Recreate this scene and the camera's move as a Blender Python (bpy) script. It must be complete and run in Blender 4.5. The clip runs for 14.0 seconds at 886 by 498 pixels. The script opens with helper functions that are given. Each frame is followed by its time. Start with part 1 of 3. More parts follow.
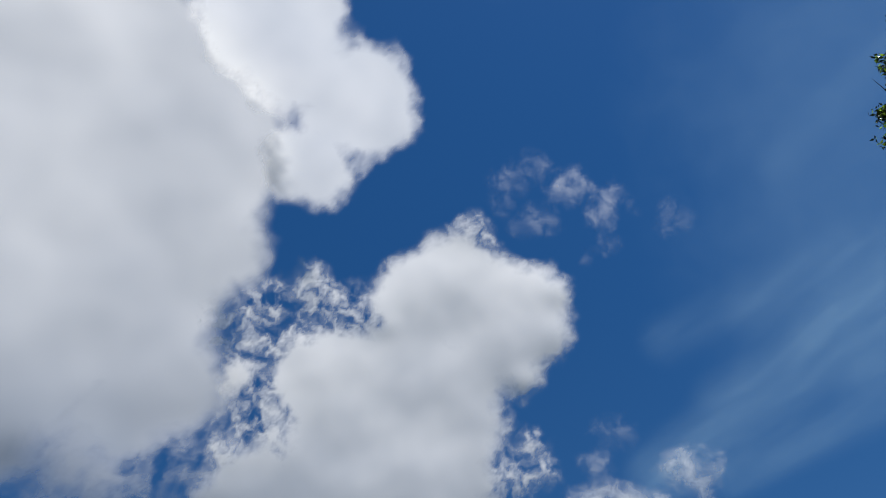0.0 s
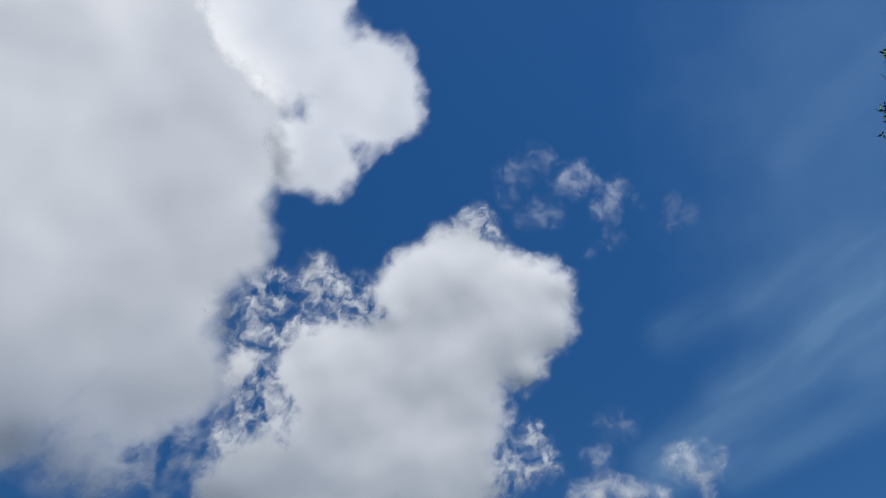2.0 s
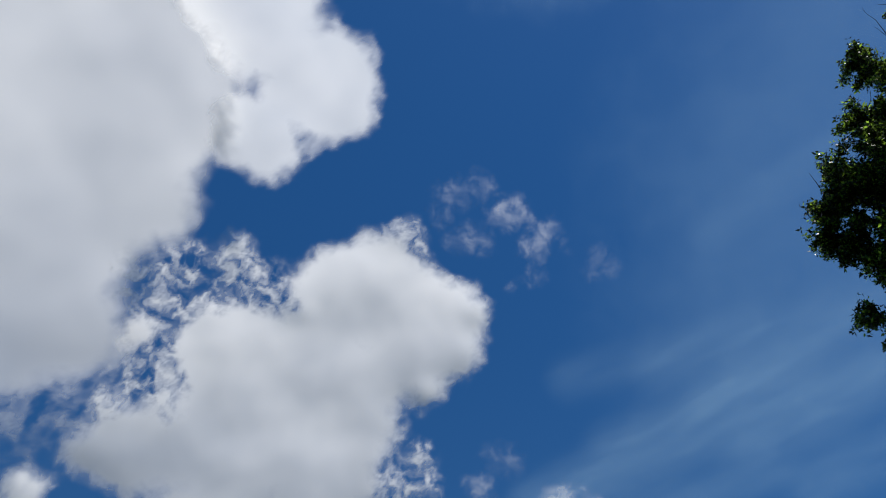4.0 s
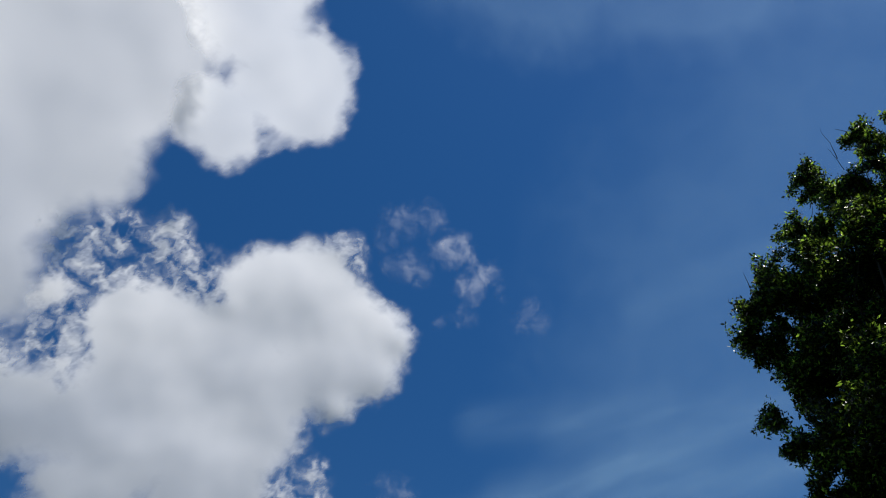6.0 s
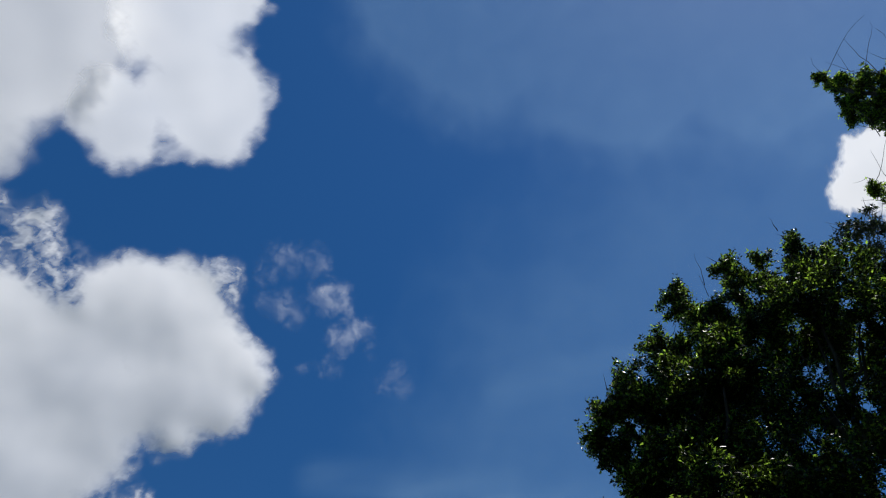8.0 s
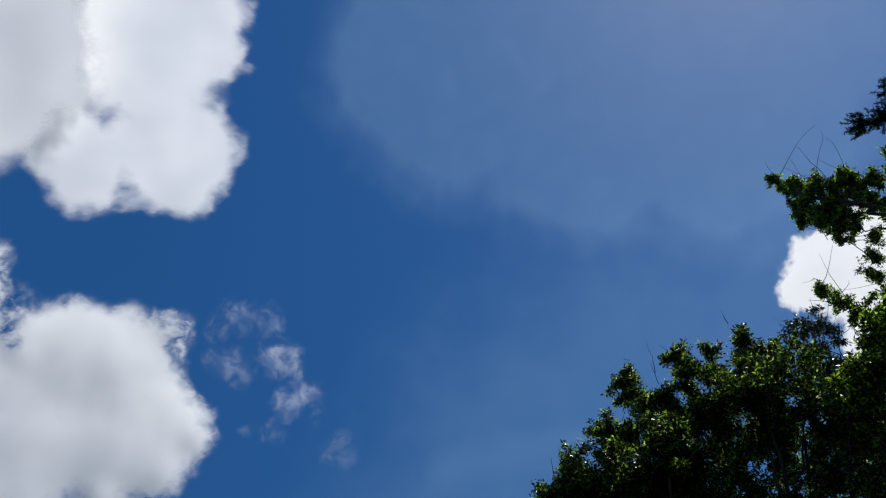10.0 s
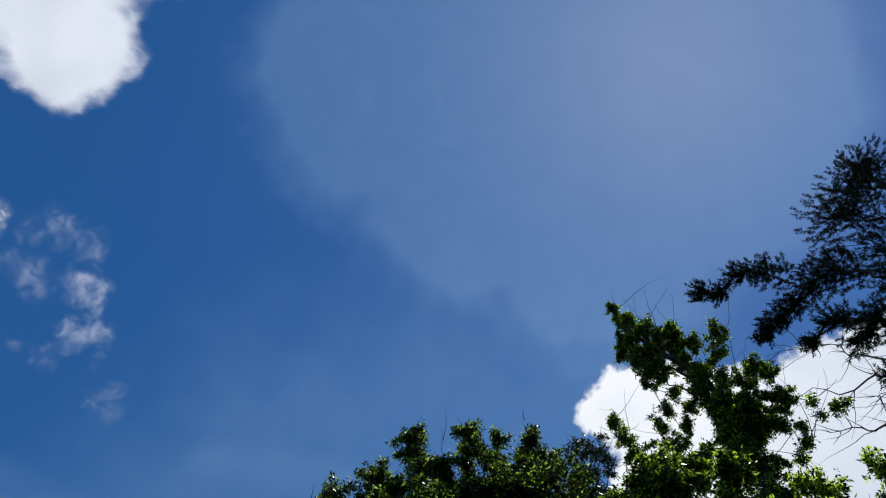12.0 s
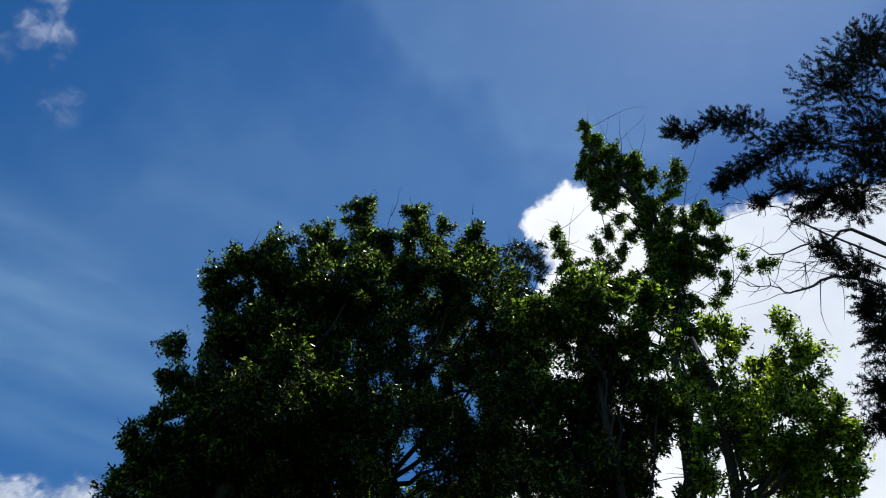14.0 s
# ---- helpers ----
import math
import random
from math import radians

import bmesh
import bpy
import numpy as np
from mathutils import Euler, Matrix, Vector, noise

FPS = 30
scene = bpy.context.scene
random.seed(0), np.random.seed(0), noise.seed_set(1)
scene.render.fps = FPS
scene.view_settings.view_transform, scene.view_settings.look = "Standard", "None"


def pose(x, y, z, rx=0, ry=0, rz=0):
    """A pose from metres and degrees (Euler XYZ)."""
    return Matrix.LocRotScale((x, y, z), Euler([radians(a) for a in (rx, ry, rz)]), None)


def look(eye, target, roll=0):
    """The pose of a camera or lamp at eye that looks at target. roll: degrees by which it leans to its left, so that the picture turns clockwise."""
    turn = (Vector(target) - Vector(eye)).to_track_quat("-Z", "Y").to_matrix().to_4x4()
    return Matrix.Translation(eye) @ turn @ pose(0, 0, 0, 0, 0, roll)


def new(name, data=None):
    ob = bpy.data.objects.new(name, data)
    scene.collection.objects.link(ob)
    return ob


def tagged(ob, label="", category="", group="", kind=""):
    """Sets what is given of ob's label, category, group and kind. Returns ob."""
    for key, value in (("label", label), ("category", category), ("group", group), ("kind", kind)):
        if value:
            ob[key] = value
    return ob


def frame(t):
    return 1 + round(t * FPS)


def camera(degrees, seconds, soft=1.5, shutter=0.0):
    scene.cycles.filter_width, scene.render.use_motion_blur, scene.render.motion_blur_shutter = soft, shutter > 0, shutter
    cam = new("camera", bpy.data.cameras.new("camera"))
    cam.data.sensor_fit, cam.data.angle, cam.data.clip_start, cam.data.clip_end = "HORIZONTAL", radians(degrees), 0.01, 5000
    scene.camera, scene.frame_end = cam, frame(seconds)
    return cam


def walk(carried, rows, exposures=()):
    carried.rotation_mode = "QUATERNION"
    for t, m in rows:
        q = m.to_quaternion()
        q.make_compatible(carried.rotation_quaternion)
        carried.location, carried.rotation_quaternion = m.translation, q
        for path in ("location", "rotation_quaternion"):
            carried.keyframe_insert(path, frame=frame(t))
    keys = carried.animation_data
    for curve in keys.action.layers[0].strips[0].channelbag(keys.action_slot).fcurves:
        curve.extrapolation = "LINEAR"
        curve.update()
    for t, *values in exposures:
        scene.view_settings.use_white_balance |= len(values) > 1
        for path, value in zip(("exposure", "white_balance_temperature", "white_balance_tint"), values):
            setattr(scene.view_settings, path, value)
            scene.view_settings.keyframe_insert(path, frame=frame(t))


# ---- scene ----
# ---- the walk: the camera stays where it is and turns ----
EYE = (0.0, 0.0, 1.6)


def heading(az, el):
    """Unit direction: azimuth clockwise from +y, elevation, in degrees."""
    a, e = radians(az), radians(el)
    return Vector((math.sin(a) * math.cos(e), math.cos(a) * math.cos(e), math.sin(e)))


def aim(az, el, roll):
    return look(EYE, Vector(EYE) + heading(az, el), roll)


cam = camera(60.62, 14.0, soft=1.1)
walk(cam, [(t, aim(az, el, roll)) for t, az, el, roll in [(0.0, -0.0, 51.08, -8.77), (0.5, -0.16, 50.9, -8.42), (1.0, -0.33, 50.75, -8.37), (1.5, -0.48, 50.69, -8.16), (2.0, -0.67, 50.53, -7.68),
    (2.5, -0.86, 50.44, -7.36), (3.0, -0.53, 50.25, -4.72), (3.5, 4.01, 50.1, -3.46), (4.0, 8.25, 50.96, -3.26), (4.2, 9.45, 51.27, -2.69),
    (6.5, 17.68, 54.34, 4.59), (7.0, 23.07, 55.83, 3.83), (7.5, 27.38, 56.86, 3.11), (8.0, 30.53, 57.89, 2.11), (8.2, 31.72, 58.35, 1.72),
    (10.3, 37.99, 64.2, 1.4), (10.5, 39.13, 64.75, 1.84), (11.0, 44.12, 66.17, 2.51), (11.5, 53.46, 67.56, 1.86), (12.0, 61.71, 65.67, 1.39),
    (12.5, 65.92, 63.02, 2.7), (13.0, 66.37, 59.99, 5.97), (13.5, 67.86, 52.43, 7.85), (14.0, 69.02, 49.75, 7.8)]],
     exposures=[(0, -0.07), (4.2, -0.06), (8, -0.06), (11, 0.06), (12.5, 0.18), (14, 0.25)])

# ---- light: sun and clear sky ----
SUN_AZ, SUN_EL = 122.0, 71.0
world = bpy.data.worlds.new("sky")
scene.world = world
world.use_nodes = True
wt = world.node_tree
sky = wt.nodes.new("ShaderNodeTexSky")
sky.sky_type = "NISHITA"
sky.sun_disc = False
sky.sun_elevation, sky.sun_rotation = radians(SUN_EL), radians(SUN_AZ)
sky.air_density, sky.dust_density, sky.ozone_density = 1.0, 0.12, 2.0
background = wt.nodes["Background"]
background.inputs["Strength"].default_value = 0.081
deep = wt.nodes.new("ShaderNodeHueSaturation")
deep.inputs["Saturation"].default_value, deep.inputs["Hue"].default_value = 1.36, 0.505
wt.links.new(sky.outputs[0], deep.inputs["Color"])
wt.links.new(deep.outputs[0], background.inputs["Color"])
sun = new("sun", bpy.data.lights.new("sun", "SUN"))
sun.data.energy, sun.data.angle, sun.data.color = 4.3, radians(0.53), (1.0, 0.965, 0.915)
sun.matrix_world = look((0, 0, 60), Vector((0, 0, 60)) - heading(SUN_AZ, SUN_EL))


# ---- materials ----
def material(name):
    m = bpy.data.materials.new(name)
    m.use_nodes = True
    m.node_tree.nodes.clear()
    return m, m.node_tree


def node(tree, kind, **inputs):
    n = tree.nodes.new(kind)
    for key, value in inputs.items():
        n.inputs[key.replace("_", " ")].default_value = value
    return n


def leaf_material(name, dark, light, through_colour, share, rough=0.42, gloss=0.4, lit_from=0.55):
    """Leaf: waxy upper face, light passing through the blade, each leaf a little different."""
    m, t = material(name)
    geo = t.nodes.new("ShaderNodeNewGeometry")
    ramp = t.nodes.new("ShaderNodeValToRGB")
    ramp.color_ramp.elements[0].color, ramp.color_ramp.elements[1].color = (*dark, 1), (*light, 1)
    info = t.nodes.new("ShaderNodeObjectInfo")
    either = t.nodes.new("ShaderNodeMath")
    either.operation = "ADD"
    wrap = t.nodes.new("ShaderNodeMath")
    wrap.operation = "FRACT"
    t.links.new(geo.outputs["Random Per Island"], either.inputs[0])
    t.links.new(info.outputs["Random"], either.inputs[1])
    t.links.new(either.outputs[0], wrap.inputs[0])
    t.links.new(wrap.outputs[0], ramp.inputs[0])
    coord = t.nodes.new("ShaderNodeTexCoord")
    blotch = node(t, "ShaderNodeTexNoise", Scale=1.7, Detail=3.0)
    t.links.new(coord.outputs["Object"], blotch.inputs["Vector"])
    vary = node(t, "ShaderNodeHueSaturation", Saturation=1.0)
    spread = node(t, "ShaderNodeMapRange", To_Min=0.75, To_Max=1.25)
    t.links.new(blotch.outputs[0], spread.inputs[0])
    t.links.new(spread.outputs[0], vary.inputs["Value"])
    t.links.new(ramp.outputs[0], vary.inputs["Color"])
    skin = node(t, "ShaderNodeBsdfPrincipled", Roughness=rough)
    skin.inputs["Specular IOR Level"].default_value = gloss
    t.links.new(vary.outputs[0], skin.inputs["Base Color"])
    veins = node(t, "ShaderNodeTexNoise", Scale=60.0, Detail=2.0)
    t.links.new(coord.outputs["Object"], veins.inputs["Vector"])
    bump = node(t, "ShaderNodeBump", Strength=0.25, Distance=0.004)
    t.links.new(veins.outputs[0], bump.inputs["Height"])
    t.links.new(bump.outputs[0], skin.inputs["Normal"])
    blade = t.nodes.new("ShaderNodeBsdfTranslucent")
    # random leaves pass far more light, painting sunlit specks among dark ones
    glow = t.nodes.new("ShaderNodeValToRGB")
    low, high = glow.color_ramp.elements
    low.position, high.position = lit_from, lit_from + 0.45
    low.color, high.color = (*[0.04 * c for c in through_colour], 1), (*[min(0.9, 1.9 * c) for c in through_colour], 1)
    other = node(t, "ShaderNodeMath")
    other.operation = "MULTIPLY_ADD"
    other.inputs[1].default_value, other.inputs[2].default_value = 7.31, 0.17
    again = t.nodes.new("ShaderNodeMath")
    again.operation = "FRACT"
    t.links.new(wrap.outputs[0], other.inputs[0])
    t.links.new(other.outputs[0], again.inputs[0])
    t.links.new(again.outputs[0], glow.inputs[0])
    t.links.new(glow.outputs[0], blade.inputs["Color"])
    mix = node(t, "ShaderNodeMixShader", Fac=share)
    t.links.new(skin.outputs[0], mix.inputs[1])
    t.links.new(blade.outputs[0], mix.inputs[2])
    out = t.nodes.new("ShaderNodeOutputMaterial")
    t.links.new(mix.outputs[0], out.inputs[0])
    return m


def bark_material(name, dark, light, scale):
    m, t = material(name)
    coord = t.nodes.new("ShaderNodeTexCoord")
    stretch = node(t, "ShaderNodeMapping", Scale=(1.0, 1.0, 0.18))
    t.links.new(coord.outputs["Object"], stretch.inputs["Vector"])
    ridges = node(t, "ShaderNodeTexNoise", Scale=scale, Detail=6.0, Roughness=0.65)
    patches = node(t, "ShaderNodeTexNoise", Scale=1.3, Detail=2.0)
    t.links.new(stretch.outputs[0], ridges.inputs["Vector"])
    t.links.new(coord.outputs["Object"], patches.inputs["Vector"])
    ramp = t.nodes.new("ShaderNodeValToRGB")
    ramp.color_ramp.elements[0].position, ramp.color_ramp.elements[1].position = 0.35, 0.68
    ramp.color_ramp.elements[0].color, ramp.color_ramp.elements[1].color = (*dark, 1), (*light, 1)
    t.links.new(ridges.outputs[0], ramp.inputs[0])
    lichen = node(t, "ShaderNodeMix")
    lichen.data_type = "RGBA"
    lichen.inputs["B"].default_value = (0.085, 0.09, 0.07, 1)
    tone = node(t, "ShaderNodeMapRange", From_Min=0.55, From_Max=0.75, To_Max=0.5)
    t.links.new(patches.outputs[0], tone.inputs[0])
    t.links.new(tone.outputs[0], lichen.inputs["Factor"])
    t.links.new(ramp.outputs[0], lichen.inputs["A"])
    skin = node(t, "ShaderNodeBsdfPrincipled", Roughness=0.9)
    t.links.new(lichen.outputs["Result"], skin.inputs["Base Color"])
    bump = node(t, "ShaderNodeBump", Strength=0.7, Distance=0.02)
    t.links.new(ridges.outputs[0], bump.inputs["Height"])
    t.links.new(bump.outputs[0], skin.inputs["Normal"])
    out = t.nodes.new("ShaderNodeOutputMaterial")
    t.links.new(skin.outputs[0], out.inputs[0])
    return m


def cloud_material(name, fray, grain, shaded_white, lit_white, clear_from=0.0, full_at=1.0, facing_share=0.1):
    """Water droplets: sunlight passes through; thin parts let the sky show; cloud shade is painted in as greyer white.
    """
    m, t = material(name)
    dens = t.nodes.new("ShaderNodeAttribute")
    dens.attribute_name = "haze_depth"
    shade = t.nodes.new("ShaderNodeAttribute")
    shade.attribute_name = "cloud_shade"
    coord = t.nodes.new("ShaderNodeTexCoord")
    fine = node(t, "ShaderNodeTexNoise", Scale=grain, Detail=6.0, Roughness=0.6, Distortion=0.9)
    t.links.new(coord.outputs["Object"], fine.inputs["Vector"])
    centred = node(t, "ShaderNodeMath")
    centred.operation = "MULTIPLY_ADD"
    centred.inputs[1].default_value, centred.inputs[2].default_value = fray, -0.5 * fray
    t.links.new(fine.outputs[0], centred.inputs[0])
    edge = node(t, "ShaderNodeMapRange", From_Min=0.0, From_Max=0.35)
    t.links.new(dens.outputs["Fac"], edge.inputs[0])
    frayed = node(t, "ShaderNodeMath")
    frayed.operation = "MULTIPLY"
    t.links.new(centred.outputs[0], frayed.inputs[0])
    t.links.new(edge.outputs[0], frayed.inputs[1])
    total = node(t, "ShaderNodeMath")
    total.operation = "ADD"
    t.links.new(dens.outputs["Fac"], total.inputs[0])
    t.links.new(frayed.outputs[0], total.inputs[1])
    veil = node(t, "ShaderNodeMapRange", From_Min=clear_from, From_Max=full_at)
    veil.interpolation_type = "SMOOTHSTEP"
    t.links.new(total.outputs[0], veil.inputs[0])
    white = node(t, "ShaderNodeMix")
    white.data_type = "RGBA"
    white.inputs["A"].default_value, white.inputs["B"].default_value = (*lit_white, 1), (*shaded_white, 1)
    t.links.new(shade.outputs["Fac"], white.inputs["Factor"])
    passing = t.nodes.new("ShaderNodeBsdfTranslucent")
    facing = t.nodes.new("ShaderNodeBsdfDiffuse")
    t.links.new(white.outputs["Result"], passing.inputs["Color"])
    t.links.new(white.outputs["Result"], facing.inputs["Color"])
    body = node(t, "ShaderNodeMixShader", Fac=facing_share)
    t.links.new(passing.outputs[0], body.inputs[1])
    t.links.new(facing.outputs[0], body.inputs[2])
    clear = t.nodes.new("ShaderNodeBsdfTransparent")
    mix = t.nodes.new("ShaderNodeMixShader")
    t.links.new(veil.outputs[0], mix.inputs[0])
    t.links.new(clear.outputs[0], mix.inputs[1])
    t.links.new(body.outputs[0], mix.inputs[2])
    out = t.nodes.new("ShaderNodeOutputMaterial")
    t.links.new(mix.outputs[0], out.inputs[0])
    return m


def lawn_material():
    m, t = material("lawn")
    coord = t.nodes.new("ShaderNodeTexCoord")
    near = node(t, "ShaderNodeTexNoise", Scale=8.0, Detail=6.0)
    wide = node(t, "ShaderNodeTexNoise", Scale=0.15, Detail=4.0)
    for n in (near, wide):
        t.links.new(coord.outputs["Object"], n.inputs["Vector"])
    ramp = t.nodes.new("ShaderNodeValToRGB")
    ramp.color_ramp.elements[0].color, ramp.color_ramp.elements[1].color = (0.014, 0.027, 0.007, 1), (0.045, 0.07, 0.018, 1)
    blend = node(t, "ShaderNodeMix", Factor=0.5)
    t.links.new(near.outputs[0], blend.inputs["A"])
    t.links.new(wide.outputs[0], blend.inputs["B"])
    t.links.new(blend.outputs[0], ramp.inputs[0])
    skin = node(t, "ShaderNodeBsdfPrincipled", Roughness=0.9)
    t.links.new(ramp.outputs[0], skin.inputs["Base Color"])
    bump = node(t, "ShaderNodeBump", Strength=0.6, Distance=0.05)
    t.links.new(near.outputs[0], bump.inputs["Height"])
    t.links.new(bump.outputs[0], skin.inputs["Normal"])
    out = t.nodes.new("ShaderNodeOutputMaterial")
    t.links.new(skin.outputs[0], out.inputs[0])
    return m


# greens differ by tree; crown sun and shade are also put into them
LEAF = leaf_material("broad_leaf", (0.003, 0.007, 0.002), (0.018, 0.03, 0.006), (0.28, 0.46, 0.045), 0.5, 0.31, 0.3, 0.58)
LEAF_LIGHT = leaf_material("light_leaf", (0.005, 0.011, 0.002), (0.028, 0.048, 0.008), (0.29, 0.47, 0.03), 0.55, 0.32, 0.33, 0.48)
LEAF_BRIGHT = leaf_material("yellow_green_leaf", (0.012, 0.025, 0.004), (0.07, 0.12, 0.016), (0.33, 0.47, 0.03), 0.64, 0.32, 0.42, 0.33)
LEAF_DULL = leaf_material("dull_leaf", (0.025, 0.04, 0.018), (0.06, 0.075, 0.038), (0.10, 0.14, 0.05), 0.3)
NEEDLE = leaf_material("needle", (0.005, 0.009, 0.005), (0.014, 0.021, 0.011), (0.03, 0.05, 0.015), 0.1, 0.7, 0.12)
BARK = bark_material("grey_brown_bark", (0.007, 0.006, 0.005), (0.03, 0.026, 0.021), 22.0)
BARK_PINE = bark_material("pine_bark", (0.010, 0.008, 0.006), (0.04, 0.03, 0.022), 14.0)
DEAD_WOOD = bark_material("dead_wood", (0.025, 0.022, 0.02), (0.085, 0.076, 0.067), 30.0)
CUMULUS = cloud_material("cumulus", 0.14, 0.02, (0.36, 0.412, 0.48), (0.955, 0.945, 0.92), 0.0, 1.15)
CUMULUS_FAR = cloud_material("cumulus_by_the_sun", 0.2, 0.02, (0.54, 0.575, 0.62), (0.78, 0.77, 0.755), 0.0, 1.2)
WISP = cloud_material("wisp", 0.16, 0.02, (0.90, 0.90, 0.90), (0.97, 0.97, 0.97), 0.0, 1.5)
CIRRUS = cloud_material("cirrus", 0.1, 0.006, (0.56, 0.84, 1.0), (0.56, 0.84, 1.0), 0.0, 1.0, 0.25)
LAWN = lawn_material()


# ---- mesh helpers ----
def link_mesh(name, verts, faces, mat, parent=None, label="", smooth=False):
    me = bpy.data.meshes.new(name)
    me.from_pydata(verts, [], faces)
    me.materials.append(mat)
    if smooth:
        me.polygons.foreach_set("use_smooth", [True] * len(me.polygons))
    me.update()
    ob = new(name, me)
    if parent:
        ob.parent = parent
    if label:
        ob["label"] = label
    return ob


def tube(points, radii, sides=7):
    """Vertices and faces of a tapered, slightly uneven round stem through the points."""
    pts = [Vector(p) for p in points]
    verts, faces = [], []
    side = Vector((1, 0, 0))
    for i, p in enumerate(pts):
        d = (pts[min(i + 1, len(pts) - 1)] - pts[max(i - 1, 0)]).normalized()
        u = d.cross(side if abs(d.dot(side)) < 0.9 else Vector((0, 1, 0))).normalized()
        v = d.cross(u)
        for k in range(sides):
            a = 2 * math.pi * k / sides
            r = radii[i] * (1 + 0.12 * noise.noise(p * 3 + Vector((k, 0, 0))))
            verts.append(p + (u * math.cos(a) + v * math.sin(a)) * r)
    for i in range(len(pts) - 1):
        for k in range(sides):
            n = (k + 1) % sides
            faces.append((i * sides + k, i * sides + n, (i + 1) * sides + n, (i + 1) * sides + k))
    faces.append(tuple(range(sides))[::-1])
    faces.append(tuple((len(pts) - 1) * sides + k for k in range(sides)))
    return verts, faces


def bent(a, b, n, sag, rng, wobble=0.12):
    """Points of a bough from a to b that bows and wobbles."""
    a, b = Vector(a), Vector(b)
    length = (b - a).length
    out = []
    for i in range(n + 1):
        s = i / n
        p = a.lerp(b, s) + Vector((0, 0, sag * length * math.sin(math.pi * s)))
        if 0 < i < n:
            p += Vector(rng.normal(0, wobble * length / n, 3))
        out.append(p)
    return out


def arc(knots, n, rng, amount=0.012):
    """Points of a slim dead branch that bends smoothly through the knots."""
    length = sum((q - p).length for p, q in zip(knots, knots[1:]))
    w, out = Vector(rng.normal(0, amount, 3)) * length, []
    for i in range(n + 1):
        s = i / n * (len(knots) - 1)
        k = min(int(s), len(knots) - 2)
        f = s - k
        p0, p1, p2, p3 = knots[max(k - 1, 0)], knots[k], knots[k + 1], knots[min(k + 2, len(knots) - 1)]
        p = 0.5 * (2 * p1 + (p2 - p0) * f + (2 * p0 - 5 * p1 + 4 * p2 - p3) * f * f + (3 * p1 - p0 - 3 * p2 + p3) * f ** 3)
        out.append(p + w * math.sin(7 * math.pi * i / n) * (i / n))
    return out


def sprig(a, d, length, n, rng, rise=0.08, swing=0.16):
    """Points of a thin twig that grows on from a and turns a little at each step."""
    p, d = Vector(a), Vector(d).normalized()
    out = [p.copy()]
    for _ in range(n):
        d = (d + Vector(rng.normal(0, swing, 3)) + Vector((0, 0, rise))).normalized()
        p = p + d * (length / n)
        out.append(p.copy())
    return out


def blades(centres, normals, along, length, width, fold):
    """Leaf blades: two triangles folded on the midrib, all joined into one list."""
    n = len(centres)
    side = np.cross(normals, along)
    base = centres - along * (length * 0.5)[:, None]
    tip = centres + along * (length * 0.5)[:, None]
    lift = normals * (width * fold)[:, None]
    left = centres - along * (length * 0.08)[:, None] + side * (width * 0.5)[:, None] + lift
    right = centres - along * (length * 0.08)[:, None] - side * (width * 0.5)[:, None] + lift
    verts = np.stack([base, right, tip, left], 1).reshape(-1, 3)
    k = np.arange(n)[:, None] * 4
    faces = np.concatenate([k + [[0, 1, 2]], k + [[0, 2, 3]]], 1).reshape(-1, 3)
    return verts, faces


def unit(v):
    return v / np.maximum(np.linalg.norm(v, axis=1, keepdims=True), 1e-9)


def fast_mesh(name, verts, faces, mat, parent, label=""):
    me = bpy.data.meshes.new(name)
    me.vertices.add(len(verts))
    me.vertices.foreach_set("co", np.ascontiguousarray(verts, dtype=np.float32).ravel())
    f = np.ascontiguousarray(faces, dtype=np.int32)
    me.loops.add(f.size)
    me.loops.foreach_set("vertex_index", f.ravel())
    me.polygons.add(len(f))
    me.polygons.foreach_set("loop_start", np.arange(0, f.size, f.shape[1], dtype=np.int32))
    me.update(calc_edges=True)
    me.materials.append(mat)
    ob = new(name, me)
    ob.parent = parent
    ob["kind"] = "stuff"
    if label:
        ob["label"] = label
    return ob


